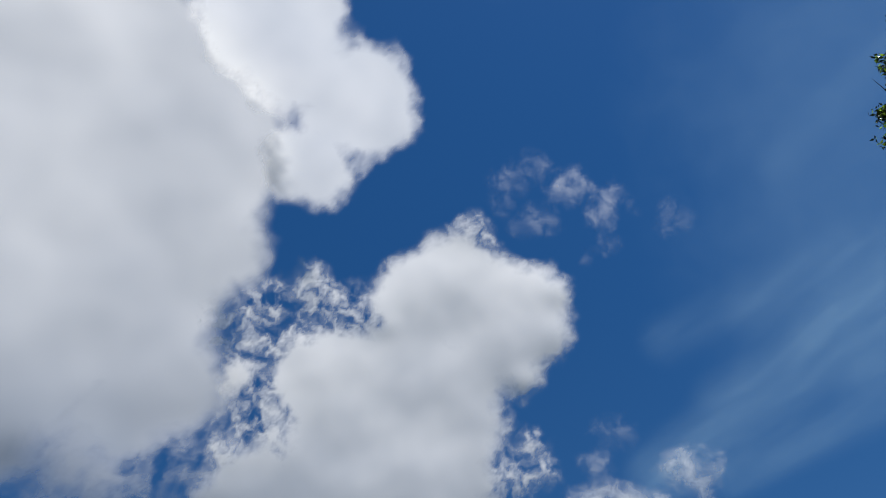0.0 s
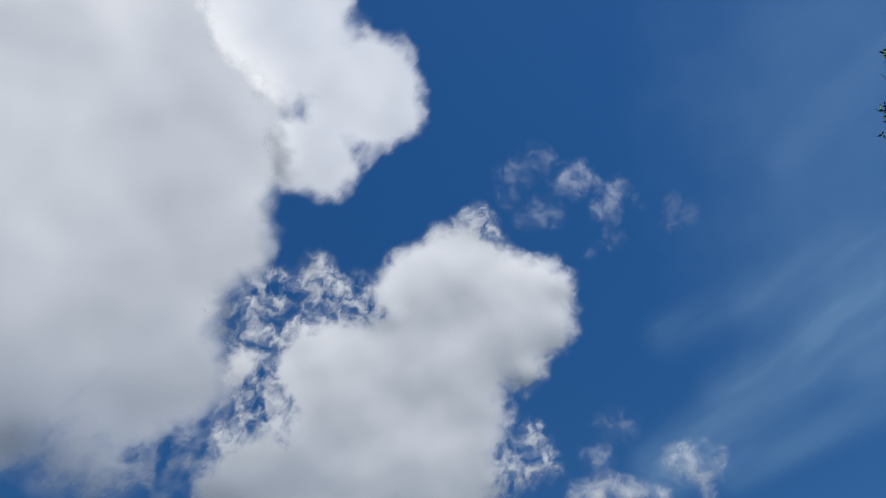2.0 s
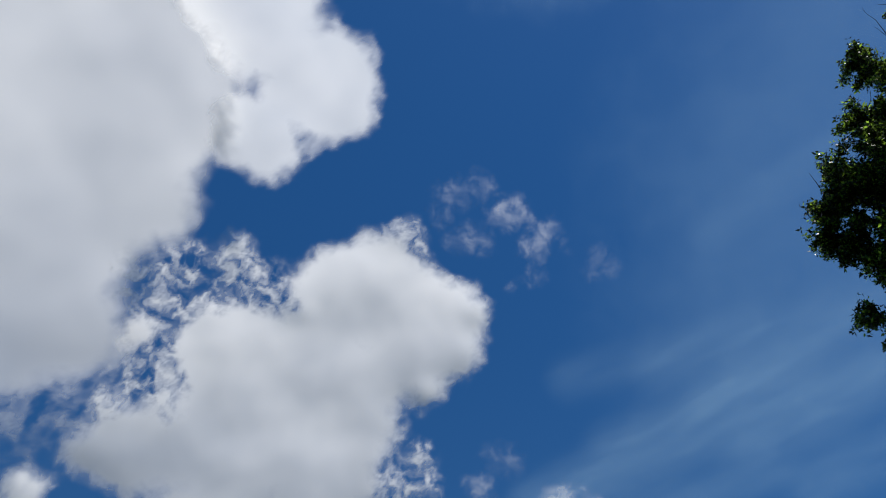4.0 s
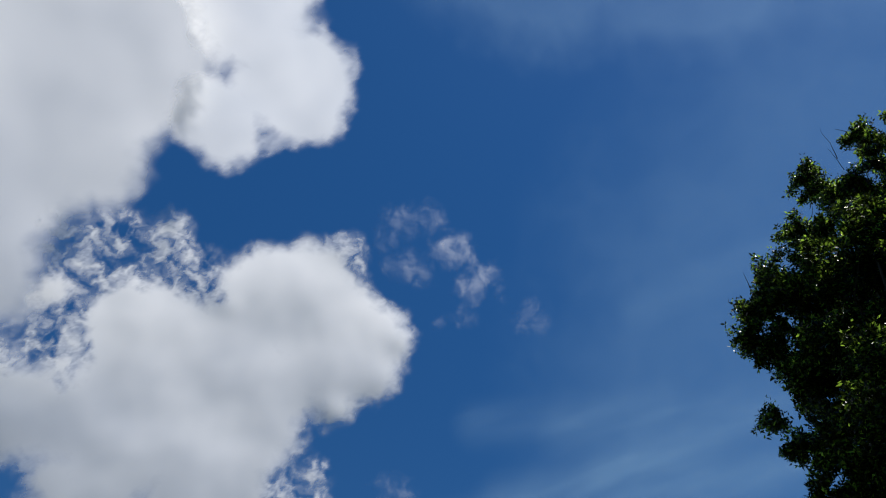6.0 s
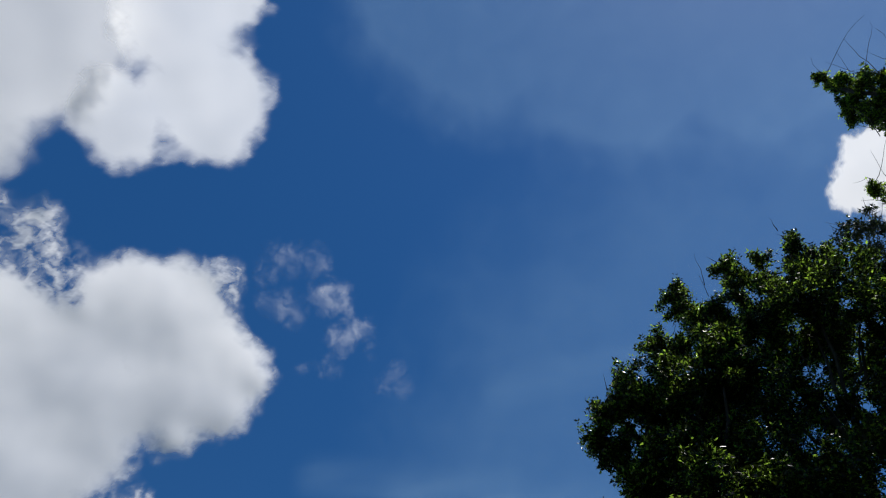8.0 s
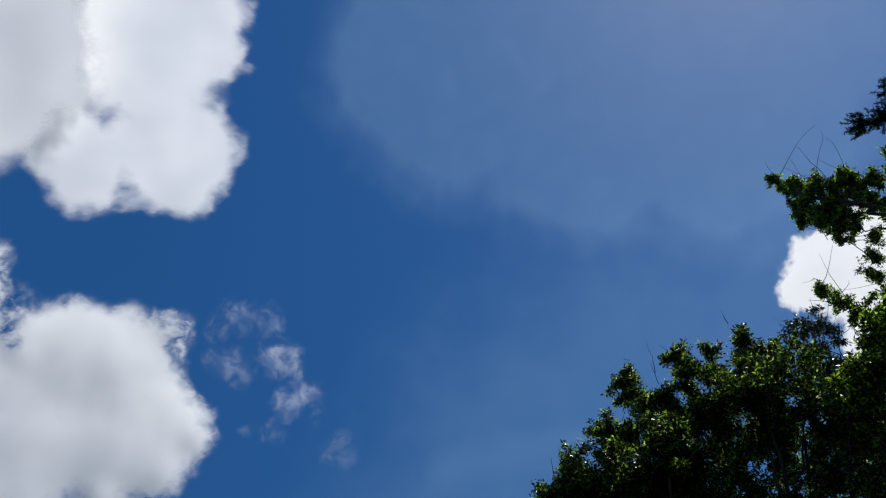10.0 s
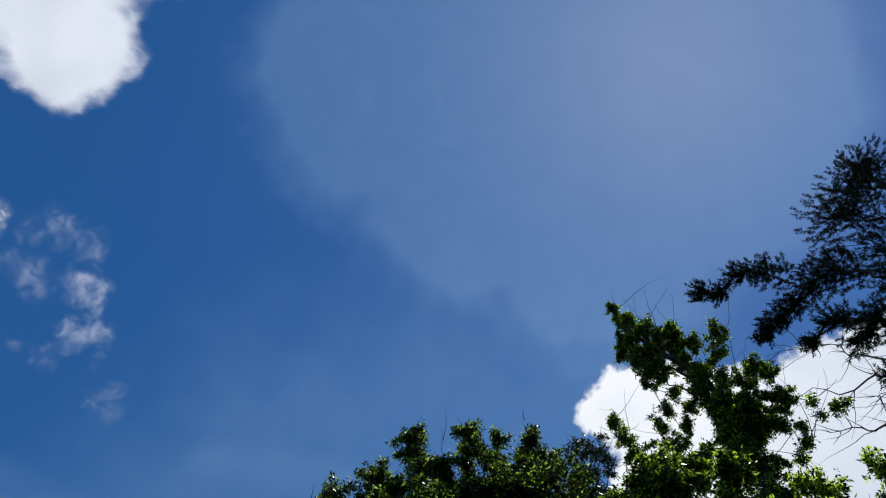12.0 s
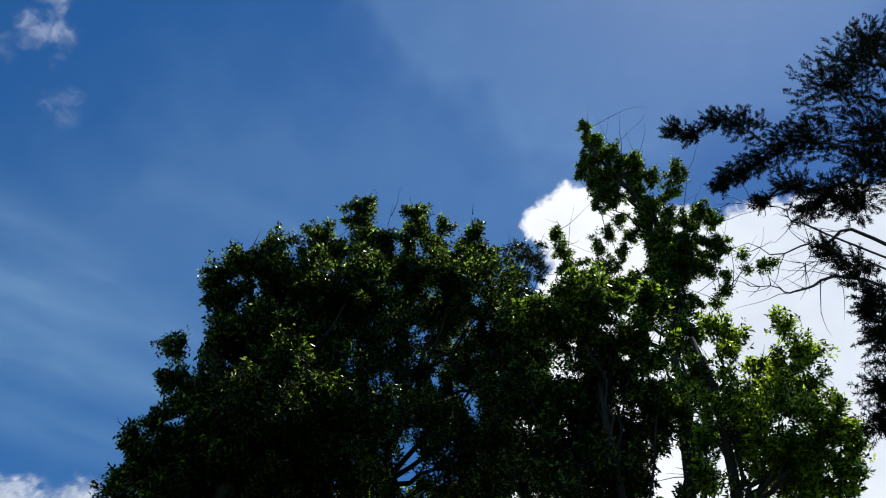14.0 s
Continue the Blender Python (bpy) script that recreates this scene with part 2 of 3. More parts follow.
def foliage(masses, rng, per_area, leaf, deep=1.5, tuft=0.3, droop=0.5, pieces=140, ring=4):
    """Leaf blades in rosettes at twig ends, the rosettes in lobes, the lobes in rounded masses (x, y, z, radius).
    deep: stretch from the lawn into the wood."""
    ends, axes = [], []
    for x, y, z, r in masses:
        count = (int(per_area * r * r * 1.25) + 50) // ring
        inner = max(0.72 * r, r - 0.16)
        lobes = max(9, int(22 * (inner / tuft) ** 1.9 * 0.35))
        d = unit(rng.normal(size=(lobes, 3)))
        c = d * (inner * rng.uniform(0.2, 1.0, lobes) ** 0.45)[:, None]
        out = np.array([x, y, 0.0]) / math.hypot(x, y)
        c += out * ((c @ out) * (deep - 1) + (deep - 1) * r * 0.6)[:, None]
        c += np.array([x, y, z])
        size = tuft * rng.uniform(0.55, 1.15, lobes) * min(1.0, 0.4 + r * 0.6)
        pick = rng.integers(0, lobes, count)
        twig = unit(d * 0.7 + np.array([0, 0, 0.35]) + rng.normal(size=(lobes, 3)) * 0.6)
        along = rng.uniform(-0.75, 0.75, count) * size[pick] * 1.45
        ends.append(c[pick] + twig[pick] * along[:, None] + rng.normal(size=(count, 3)) * (size[pick] * 0.25)[:, None])
        axes.append(unit(twig[pick] + np.array([0, 0, 0.5]) + rng.normal(size=(count, 3)) * 0.4))
    e, a = np.repeat(np.concatenate(ends), ring, 0), np.repeat(np.concatenate(axes), ring, 0)
    n = len(e)
    u = unit(np.cross(a, np.array([0.31, 0.87, 0.38])))
    v = np.cross(a, u)
    phi = np.tile(np.arange(ring) * 2.4, n // ring) + np.repeat(rng.uniform(0, 6.28, n // ring), ring) + rng.normal(0, 0.3, n)
    tilt = rng.normal(1.15, 0.5, n)
    along = a * np.cos(tilt)[:, None] + (u * np.cos(phi)[:, None] + v * np.sin(phi)[:, None]) * np.sin(tilt)[:, None]
    along = unit(along + np.array([0, 0, -0.45 * droop]) * rng.uniform(0.2, 1.6, n)[:, None])
    normals = a + rng.normal(size=(n, 3)) * 0.4
    normals = unit(normals - along * (along * normals).sum(1, keepdims=True))
    length = leaf * rng.uniform(0.6, 1.35, n)
    width = length * rng.uniform(0.36, 0.54, n)
    p = e + along * (length * rng.uniform(0.4, 0.7, n))[:, None] - a * rng.uniform(0.0, 0.1, n)[:, None]
    near = np.argsort(np.hypot(p[:, 0], p[:, 1]))[:pieces * 6:6]
    rest = np.ones(n, bool)
    rest[near] = False
    single = [(p[i], normals[i], along[i], length[i]) for i in near]
    return *blades(p[rest], normals[rest], along[rest], length[rest], width[rest], rng.uniform(0.02, 0.22, n)[rest]), single


LEAF_SHAPES = {}


def leaf_mesh(mat):
    """One leaf, one metre long: pointed, lobed at the sides, folded on the midrib and curling at the tip. Shared."""
    if mat.name not in LEAF_SHAPES:
        outline = [(-0.5, 0.0), (-0.3, 0.2), (-0.12, 0.17), (0.02, 0.31), (0.17, 0.17), (0.3, 0.16), (0.5, 0.0)]
        verts = [(x, 0.0, -0.06 * max(x, 0)) for x, _ in outline]
        verts += [(x, w, 0.06 + 0.1 * w - 0.06 * max(x, 0)) for x, w in outline[1:-1]]
        verts += [(x, -w, 0.06 + 0.1 * w - 0.06 * max(x, 0)) for x, w in outline[1:-1]]
        faces = []
        for side, flip in ((7, 1), (12, -1)):
            row = [0] + [side + i for i in range(5)] + [6]
            for i in range(6):
                loop = [i, i + 1, row[i + 1], row[i]]
                loop = [q for k, q in enumerate(loop) if q not in loop[:k]]
                faces.append(tuple(loop[::flip]))
        me = bpy.data.meshes.new("leaf")
        me.from_pydata(verts, [], faces)
        me.polygons.foreach_set("use_smooth", [True] * len(me.polygons))
        me.materials.append(mat)
        LEAF_SHAPES[mat.name] = me
    return LEAF_SHAPES[mat.name]


def broadleaf_tree(name, label, base, fork, masses, leaf_mat, seed, per_area=15000, leaf=0.078, girth=0.2,
                   fill=(), limbs=9, trunk_points=None, bare=0, deep=1.5, tuft=0.34, twig_span=1.0):
    """A tree: trunk, boughs to its foliage masses, bare twigs and a crown of many leaves."""
    rng = np.random.default_rng(seed)
    tree = new(name)
    tree.location = (base[0], base[1], 0)
    tagged(tree, label, "tree")
    shift = np.array([base[0], base[1], 0.0])
    pts = trunk_points or bent((base[0], base[1], -0.3), fork, 8, 0.0, rng, 0.16)
    pts = [Vector(p) for p in pts]
    radii = [girth * (1.35 if i == 0 else 1.0) * (1 - 0.62 * i / (len(pts) - 1)) for i in range(len(pts))]
    v, f = tube([p - Vector(shift) for p in pts], radii, 12)
    link_mesh("trunk", v, f, BARK, tree, smooth=True)
    every = list(masses) + list(fill)
    order = sorted(every, key=lambda q: -q[3])[:limbs]
    for x, y, z, r in order:
        cand = [i for i, p in enumerate(pts) if p.z < z - 0.4] or [0]
        s = cand[-1] if rng.random() < 0.55 else cand[max(0, len(cand) - 2 - int(rng.integers(0, 2)))]
        s = max(s, len(pts) // 2) if len(pts) // 2 in cand else s
        start = pts[s]
        reach = bent(start, (x, y, z), 7, -0.05, rng, 0.2)
        r0 = min(radii[s] * 0.62, 0.03 + 0.018 * (Vector((x, y, z)) - start).length)
        v, f = tube([p - Vector(shift) for p in reach], [r0 * (1 - 0.8 * i / 7) for i in range(8)], 7)
        link_mesh("limb", v, f, BARK, tree, smooth=True)
    tv, tf = [], []
    for k in range(90 + bare):
        x, y, z, r = every[int(rng.integers(0, len(every)))]
        a = Vector((x, y, z)) + Vector(rng.normal(0, r * 0.35, 3))
        reach = (r * rng.uniform(0.6, 1.1)) if k < 90 else twig_span * rng.uniform(0.7, 1.5)
        d = Vector(rng.normal(0, 1, 3)) * 0.6 + Vector((0, 0, 0.9 if k >= 90 else 0.2))
        v, f = tube([p - Vector(shift) for p in sprig(a, d, reach, 6, rng)], [0.010 - 0.0013 * i for i in range(7)], 4)
        off = len(tv)
        tv += v
        tf += [tuple(i + off for i in q) for q in f]
    twigs = link_mesh("twigwork", tv, tf, DEAD_WOOD if bare else BARK, tree)
    twigs["kind"] = "stuff"
    v, f, single = foliage(every, rng, per_area, leaf, deep, tuft)
    crown = fast_mesh("crown", v - shift, f, leaf_mat, tree)
    blade = leaf_mesh(leaf_mat)
    for c, n, a, size in single:
        ob = new("leaf", blade)
        ob.parent = crown
        x, y, z = Vector(a), Vector(np.cross(n, a)), Vector(n)
        turn = Matrix((x, y, z)).transposed().to_4x4()
        ob.matrix_basis = Matrix.Translation(Vector(c - shift)) @ turn @ Matrix.Diagonal((size, size * 0.72, size, 1))
    return tree


def pine_tree(label, base, height, masses, seed, boughs, lean=(0.0, 0.0)):
    """A pine: straight trunk, long boughs, needle tufts at their ends, dead lower branches."""
    rng = np.random.default_rng(seed)
    tree = new("pine_tree")
    tree.location = (base[0], base[1], 0)
    tagged(tree, label, "tree")
    shift = Vector((base[0], base[1], 0))
    pts = [Vector((lean[0] * s, lean[1] * s, -0.3 + (height + 0.3) * s)) for s in np.linspace(0, 1, 10)]
    radii = [0.2 * (1.25 if i == 0 else 1.0) * (1 - 0.85 * i / 9) for i in range(10)]
    v, f = tube(pts, radii, 12)
    link_mesh("trunk", v, f, BARK_PINE, tree, smooth=True)

    def on_trunk(z):
        s = min(max((z + 0.3) / (height + 0.3), 0), 0.98)
        return Vector((lean[0] * s, lean[1] * s, z))

    centres, away = [], []
    tv, tf = [], []
    tips = []
    for x, y, z, r in sorted(masses, key=lambda q: math.hypot(q[0] - base[0], q[1] - base[1])):
        goal = Vector((x, y, z)) - shift
        start = on_trunk(min(z - rng.uniform(-0.15, 0.3) * (goal.xy - on_trunk(z).xy).length, height * 0.95))
        near = [q for q in tips if (q - goal).length < 0.55 * (start - goal).length]
        if near:
            start = min(near, key=lambda q: (q - goal).length)
        tips.append(goal)
        way = bent(start, goal, 8, rng.uniform(-0.12, 0.12), rng, 0.3)
        v, f = tube(way, [(0.022 if near else 0.042) * (1 - 0.8 * i / 8) for i in range(9)], 6)
        link_mesh("bough", v, f, BARK_PINE, tree, smooth=True)
        outward = (goal - start).normalized()
        for k in range(int(45 + 760 * r * r)):
            d = Vector(unit(rng.normal(size=(1, 3)))[0])
            c = goal + Vector((d.x, d.y, d.z * 0.7)) * r * 0.95 * rng.uniform(0.1, 1.0) ** 0.6 + outward * max(-0.9, min(0.25, rng.normal(-0.3, 0.4))) * r
            centres.append(c)
            away.append((d * 0.8 + Vector((0, 0, 0.35)) + outward * 0.7).normalized())
            if k % 8 == 0:
                v, f = tube(bent(way[6].lerp(way[8], rng.random()), c, 4, 0.02, rng, 0.2), [0.008 - 0.0012 * i for i in range(5)], 4)
                off = len(tv)
                tv += v
                tf += [tuple(i + off for i in q) for q in f]
    link_mesh("twigwork", tv, tf, BARK_PINE, tree)["kind"] = "stuff"
    each = 36
    c = np.repeat(np.array(centres), each, 0)
    a = np.repeat(np.array(away), each, 0)
    d = unit(a * 0.8 + rng.normal(size=c.shape) * 0.7)
    length = rng.uniform(0.03, 0.06, len(c))
    mid = c + d * (length * 0.5)[:, None] + a * rng.uniform(-0.08, 0.03, len(c))[:, None]
    nrm = unit(np.cross(d, rng.normal(size=c.shape)))
    v, f = blades(mid, nrm, d, length, np.full(len(c), 0.009), np.full(len(c), 0.1))
    fast_mesh("needles", v, f, NEEDLE, tree)
    for knots, r in boughs:
        way = arc([Vector(k) - shift for k in knots], 16, rng)
        v, f = tube(way, [0.8 * r * (1 - 0.88 * i / 16) for i in range(17)], 6)
        limb = link_mesh("dead_branch", v, f, DEAD_WOOD, tree, "bare grey dead branch", smooth=True)
        sv, sf = [], []
        for k in range(15):
            i = int(rng.integers(4, 16))
            d = (way[i] - way[i - 1]).normalized() + Vector(rng.normal(0, 0.6, 3))
            v, f = tube(sprig(way[i], d, rng.uniform(0.2, 0.8), 6, rng, 0.03), [0.006 - 0.0008 * q for q in range(7)], 4)
            off = len(sv)
            sv += v
            sf += [tuple(q + off for q in g) for g in f]
        twigs = link_mesh("twigwork", sv, sf, DEAD_WOOD, limb)
        twigs["kind"] = "stuff"
    return tree


# ---- clouds ----
def grid_noise(x, y, seed, octaves, base, gain=0.55, billow=False):
    """Smooth value noise on arrays, summed over octaves; about -1..1."""
    rng = np.random.default_rng(seed)
    total, amp, norm, freq = np.zeros_like(x), 1.0, 0.0, base
    for _ in range(octaves):
        angles = rng.uniform(0, 6.2832, (256, 256))
        gx, gy = np.cos(angles), np.sin(angles)
        turn = rng.uniform(0, 6.28)
        u = (x * math.cos(turn) - y * math.sin(turn)) * freq + rng.uniform(0, 200)
        v = (x * math.sin(turn) + y * math.cos(turn)) * freq + rng.uniform(0, 200)
        i, j = np.floor(u).astype(int), np.floor(v).astype(int)
        a, b = u - i, v - j
        fa, fb = a * a * a * (a * (a * 6 - 15) + 10), b * b * b * (b * (b * 6 - 15) + 10)

        def corner(p, q):
            k, m = (i + p) % 256, (j + q) % 256
            return gx[k, m] * (a - p) + gy[k, m] * (b - q)

        val = 1.5 * ((corner(0, 0) * (1 - fa) + corner(1, 0) * fa) * (1 - fb) + (corner(0, 1) * (1 - fa) + corner(1, 1) * fa) * fb)
        total += amp * ((1 - 2 * np.abs(val)) if billow else val)
        norm += amp
        amp *= gain
        freq *= 2.03
    return total / norm * 1.6


def puffs(opacity, tear, cloud_shade, lobes):
    """Lobes (azimuth, elevation, radius in degrees) that share how dense, how torn and how darkly shaded (painted grey)
    they are.
    """
    return [(*lobe, opacity, tear, cloud_shade) for lobe in lobes]


def cloud(name, label, lobes, mat, dist, seed, cell=0.14, feature=3.0, rag=0.3, soft=1.6, relief=1.0, streak=None, gain=1.0, cap=2.3):
    """A cloud: a domed sheet of droplets that swells upwards and outwards. lobes: from puffs(); with streak (the
    fibres' slope), (az, el, az, el, radius, weight) of long drawn-out fibres."""
    eye = Vector(EYE)
    ends = [(l[0], l[1], l[2], l[3], l[4]) if streak else (l[0], l[1], l[0], l[1], l[2]) for l in lobes]
    mid = sum(((heading(l[0], l[1]) + heading(l[2], l[3])) * l[4] for l in ends), Vector()).normalized()
    e1 = mid.cross(Vector((0, 0, 1))).normalized()
    e2 = e1.cross(mid)

    def flat(az, el):
        d = heading(az, el)
        k = 57.2958 / d.dot(mid)
        return d.dot(e1) * k, d.dot(e2) * k

    balls = [(*flat(l[0], l[1]), *flat(l[2], l[3]), l[4] / max(0.3, heading(l[0], l[1]).dot(mid)) ** 1.5) for l in ends]
    margin = 1.2 * soft + feature * 0.5
    u0 = min(min(b[0], b[2]) - b[4] for b in balls) - margin
    u1 = max(max(b[0], b[2]) + b[4] for b in balls) + margin
    v0 = min(min(b[1], b[3]) - b[4] for b in balls) - margin
    v1 = max(max(b[1], b[3]) + b[4] for b in balls) + margin
    nu, nv = int((u1 - u0) / cell) + 2, int((v1 - v0) / cell) + 2
    u, v = np.meshgrid(np.linspace(u0, u1, nu), np.linspace(v0, v1, nv), indexing="ij")
    if streak:
        acc = np.zeros_like(u)
        for (a, b, c, d, r), lobe in zip(balls, lobes):
            ll = (c - a) ** 2 + (d - b) ** 2
            s = np.clip(((u - a) * (c - a) + (v - b) * (d - b)) / ll, 0, 1)
            q = ((u - a - s * (c - a)) ** 2 + (v - b - s * (d - b)) ** 2) / (r * r)
            acc += np.exp(4.0 * np.maximum(1.15 * lobe[5] - q, -1.5)) - math.exp(-6.0)
        inside = np.log1p(np.maximum(acc, 0)) / 4.0 - 0.17
        su = u * math.cos(streak) + v * math.sin(streak)
        sv = -u * math.sin(streak) + v * math.cos(streak)
        sv = sv + 0.5 * grid_noise(u, v, seed + 2, 2, 0.12)
        fib = grid_noise(su * 0.14, sv, seed, 5, 1.6 / feature, 0.62)
        dens = np.clip(inside, 0, 1) * np.clip(0.55 + rag * fib, 0, 2) * gain
        shade = bulge = np.zeros_like(u)
    else:
        # wander of the outline: slow bends, then curls
        wu = u + 0.16 * feature * grid_noise(u, v, seed + 5, 3, 1.3 / feature)
        wv = v + 0.16 * feature * grid_noise(u, v, seed + 6, 3, 1.3 / feature)
        k, peak = 2.2, np.full_like(u, -1e9)
        for a, b, _, _, r in balls:
            peak = np.maximum(peak, r - np.hypot(wu - a, wv - b))
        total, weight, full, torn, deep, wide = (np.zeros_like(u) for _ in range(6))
        for (a, b, _, _, r), (_, _, _, opacity, tear, lobe_shade) in zip(balls, lobes):
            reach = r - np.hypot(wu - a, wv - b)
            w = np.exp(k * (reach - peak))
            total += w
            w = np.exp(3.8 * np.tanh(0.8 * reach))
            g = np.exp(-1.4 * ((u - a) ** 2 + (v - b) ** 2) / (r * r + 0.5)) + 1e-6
            full, torn, deep, wide = full + w * opacity, torn + w * tear, deep + g * lobe_shade, wide + g
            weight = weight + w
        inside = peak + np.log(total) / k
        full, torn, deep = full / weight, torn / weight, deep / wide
        cu = u + 0.22 * feature * grid_noise(u, v, seed + 3, 4, 1.6 / feature)
        cv = v + 0.22 * feature * grid_noise(u, v, seed + 4, 4, 1.6 / feature)
        billow = grid_noise(cu, cv, seed, 5, 1.5 / feature, 0.6)
        wisp = grid_noise(cu, cv, seed + 8, 5, 2.6 / feature, 0.6)
        body = inside + rag * feature * 0.3 * billow
        dens = np.clip(body / soft + 0.3, 0.0, cap - (cap - 1.0) * np.clip(torn, 0, 1))
        thin = np.clip(1.25 - dens, 0.0, 1.0) * np.clip(dens * 2.5, 0, 1)
        dens = dens * full + (0.17 + 0.3 * torn) * thin * wisp * full
        shreds = np.clip(dens * 2, 0, 1) * torn * (0.75 * wisp - 0.08) * np.clip(1.6 - 0.5 * dens, 0.3, 1)
        dens = np.clip((dens + shreds) * gain, 0.0, cap) * np.clip((inside + 0.7 * soft) / (0.7 * soft), 0, 1)
        bulge = np.log1p(wide)
        # each lobe's painted grey shade, blended smoothly and faded at the edges
        shade = np.clip(dens, 0, 1) * np.clip(deep + 0.16 * grid_noise(u, v, seed + 9, 3, 0.55 / feature), 0, 1)
    h = relief * (0.16 * bulge + 0.03 * grid_noise(u, v, seed + 11, 2, 0.6 / feature, 0.4)) * feature
    scale = dist / 57.2958
    base = np.array(mid) * dist
    grow = (1 + (h * scale) / dist)[..., None]
    pos = (base + (u[..., None] * np.array(e1) + v[..., None] * np.array(e2)) * scale) * grow
    keep = dens > 0.015
    cellkeep = keep[:-1, :-1] | keep[1:, :-1] | keep[:-1, 1:] | keep[1:, 1:]
    idx = np.arange(nu * nv).reshape(nu, nv)
    quads = np.stack([idx[:-1, :-1], idx[1:, :-1], idx[1:, 1:], idx[:-1, 1:]], -1)[cellkeep]
    used = np.unique(quads)
    remap = np.full(nu * nv, -1)
    remap[used] = np.arange(len(used))
    verts = pos.reshape(-1, 3)[used] - base
    me = bpy.data.meshes.new(name)
    me.from_pydata(verts.tolist(), [], remap[quads].tolist())
    me.polygons.foreach_set("use_smooth", [True] * len(me.polygons))
    for attribute, values in (("haze_depth", dens), ("cloud_shade", shade)):
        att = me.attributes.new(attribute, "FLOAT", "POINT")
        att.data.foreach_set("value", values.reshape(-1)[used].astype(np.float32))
    me.materials.append(mat)
    me.update()
    ob = new(name, me)
    ob.location = eye + Vector(base)
    return tagged(ob, label, "cloud")


# ---- ground ----
def ground():
    rings, spokes = [0.0] + [2.0 * 1.19 ** i for i in range(45)], 72
    verts, faces = [(0, 0, 0)], []
    for i, r in enumerate(rings[1:]):
        for k in range(spokes):
            a = 2 * math.pi * k / spokes
            x, y = r * math.sin(a), r * math.cos(a)
            verts.append((x, y, 0.05 * noise.noise((x * 0.12, y * 0.12, 0)) * min(1, r / 4) - 0.03))
    for k in range(spokes):
        faces.append((0, 1 + (k + 1) % spokes, 1 + k))
    for i in range(len(rings) - 2):
        for k in range(spokes):
            n = (k + 1) % spokes
            a, b = 1 + i * spokes, 1 + (i + 1) * spokes
            faces.append((a + k, a + n, b + n, b + k))
    ob = link_mesh("ground", verts, faces, LAWN, smooth=True)
    return tagged(ob, "short green lawn under the trees, reaching the horizon", "lawn", kind="structure")


ground()

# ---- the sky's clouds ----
# third puffs value: how much grey shade is painted into those lobes
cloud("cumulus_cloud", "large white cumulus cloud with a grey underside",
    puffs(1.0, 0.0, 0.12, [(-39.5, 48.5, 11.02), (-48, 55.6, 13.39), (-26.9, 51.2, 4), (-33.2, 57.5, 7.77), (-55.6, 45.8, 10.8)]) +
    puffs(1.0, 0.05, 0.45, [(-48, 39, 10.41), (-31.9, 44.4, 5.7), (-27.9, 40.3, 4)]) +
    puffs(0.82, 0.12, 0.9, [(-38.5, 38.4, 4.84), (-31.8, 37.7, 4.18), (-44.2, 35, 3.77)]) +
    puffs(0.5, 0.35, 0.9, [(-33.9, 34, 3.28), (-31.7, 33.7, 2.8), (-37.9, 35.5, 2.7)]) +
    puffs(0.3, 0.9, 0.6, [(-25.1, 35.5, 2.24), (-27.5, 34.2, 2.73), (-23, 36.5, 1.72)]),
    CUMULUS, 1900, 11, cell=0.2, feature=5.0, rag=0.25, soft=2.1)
# added cloud, never observed: fills the sky above the others
cloud("cumulus_cloud", "invented white cumulus cloud towering high in the blue sky",
    puffs(1.0, 0.1, 0.42, [(-9.3, 62.6, 4.6), (-20.6, 64.6, 4.0), (-16.5, 57.8, 3.6), (-26.1, 68.1, 5.5)]),
    CUMULUS, 1950, 17, cell=0.2, feature=4.0, rag=0.5, soft=1.6)
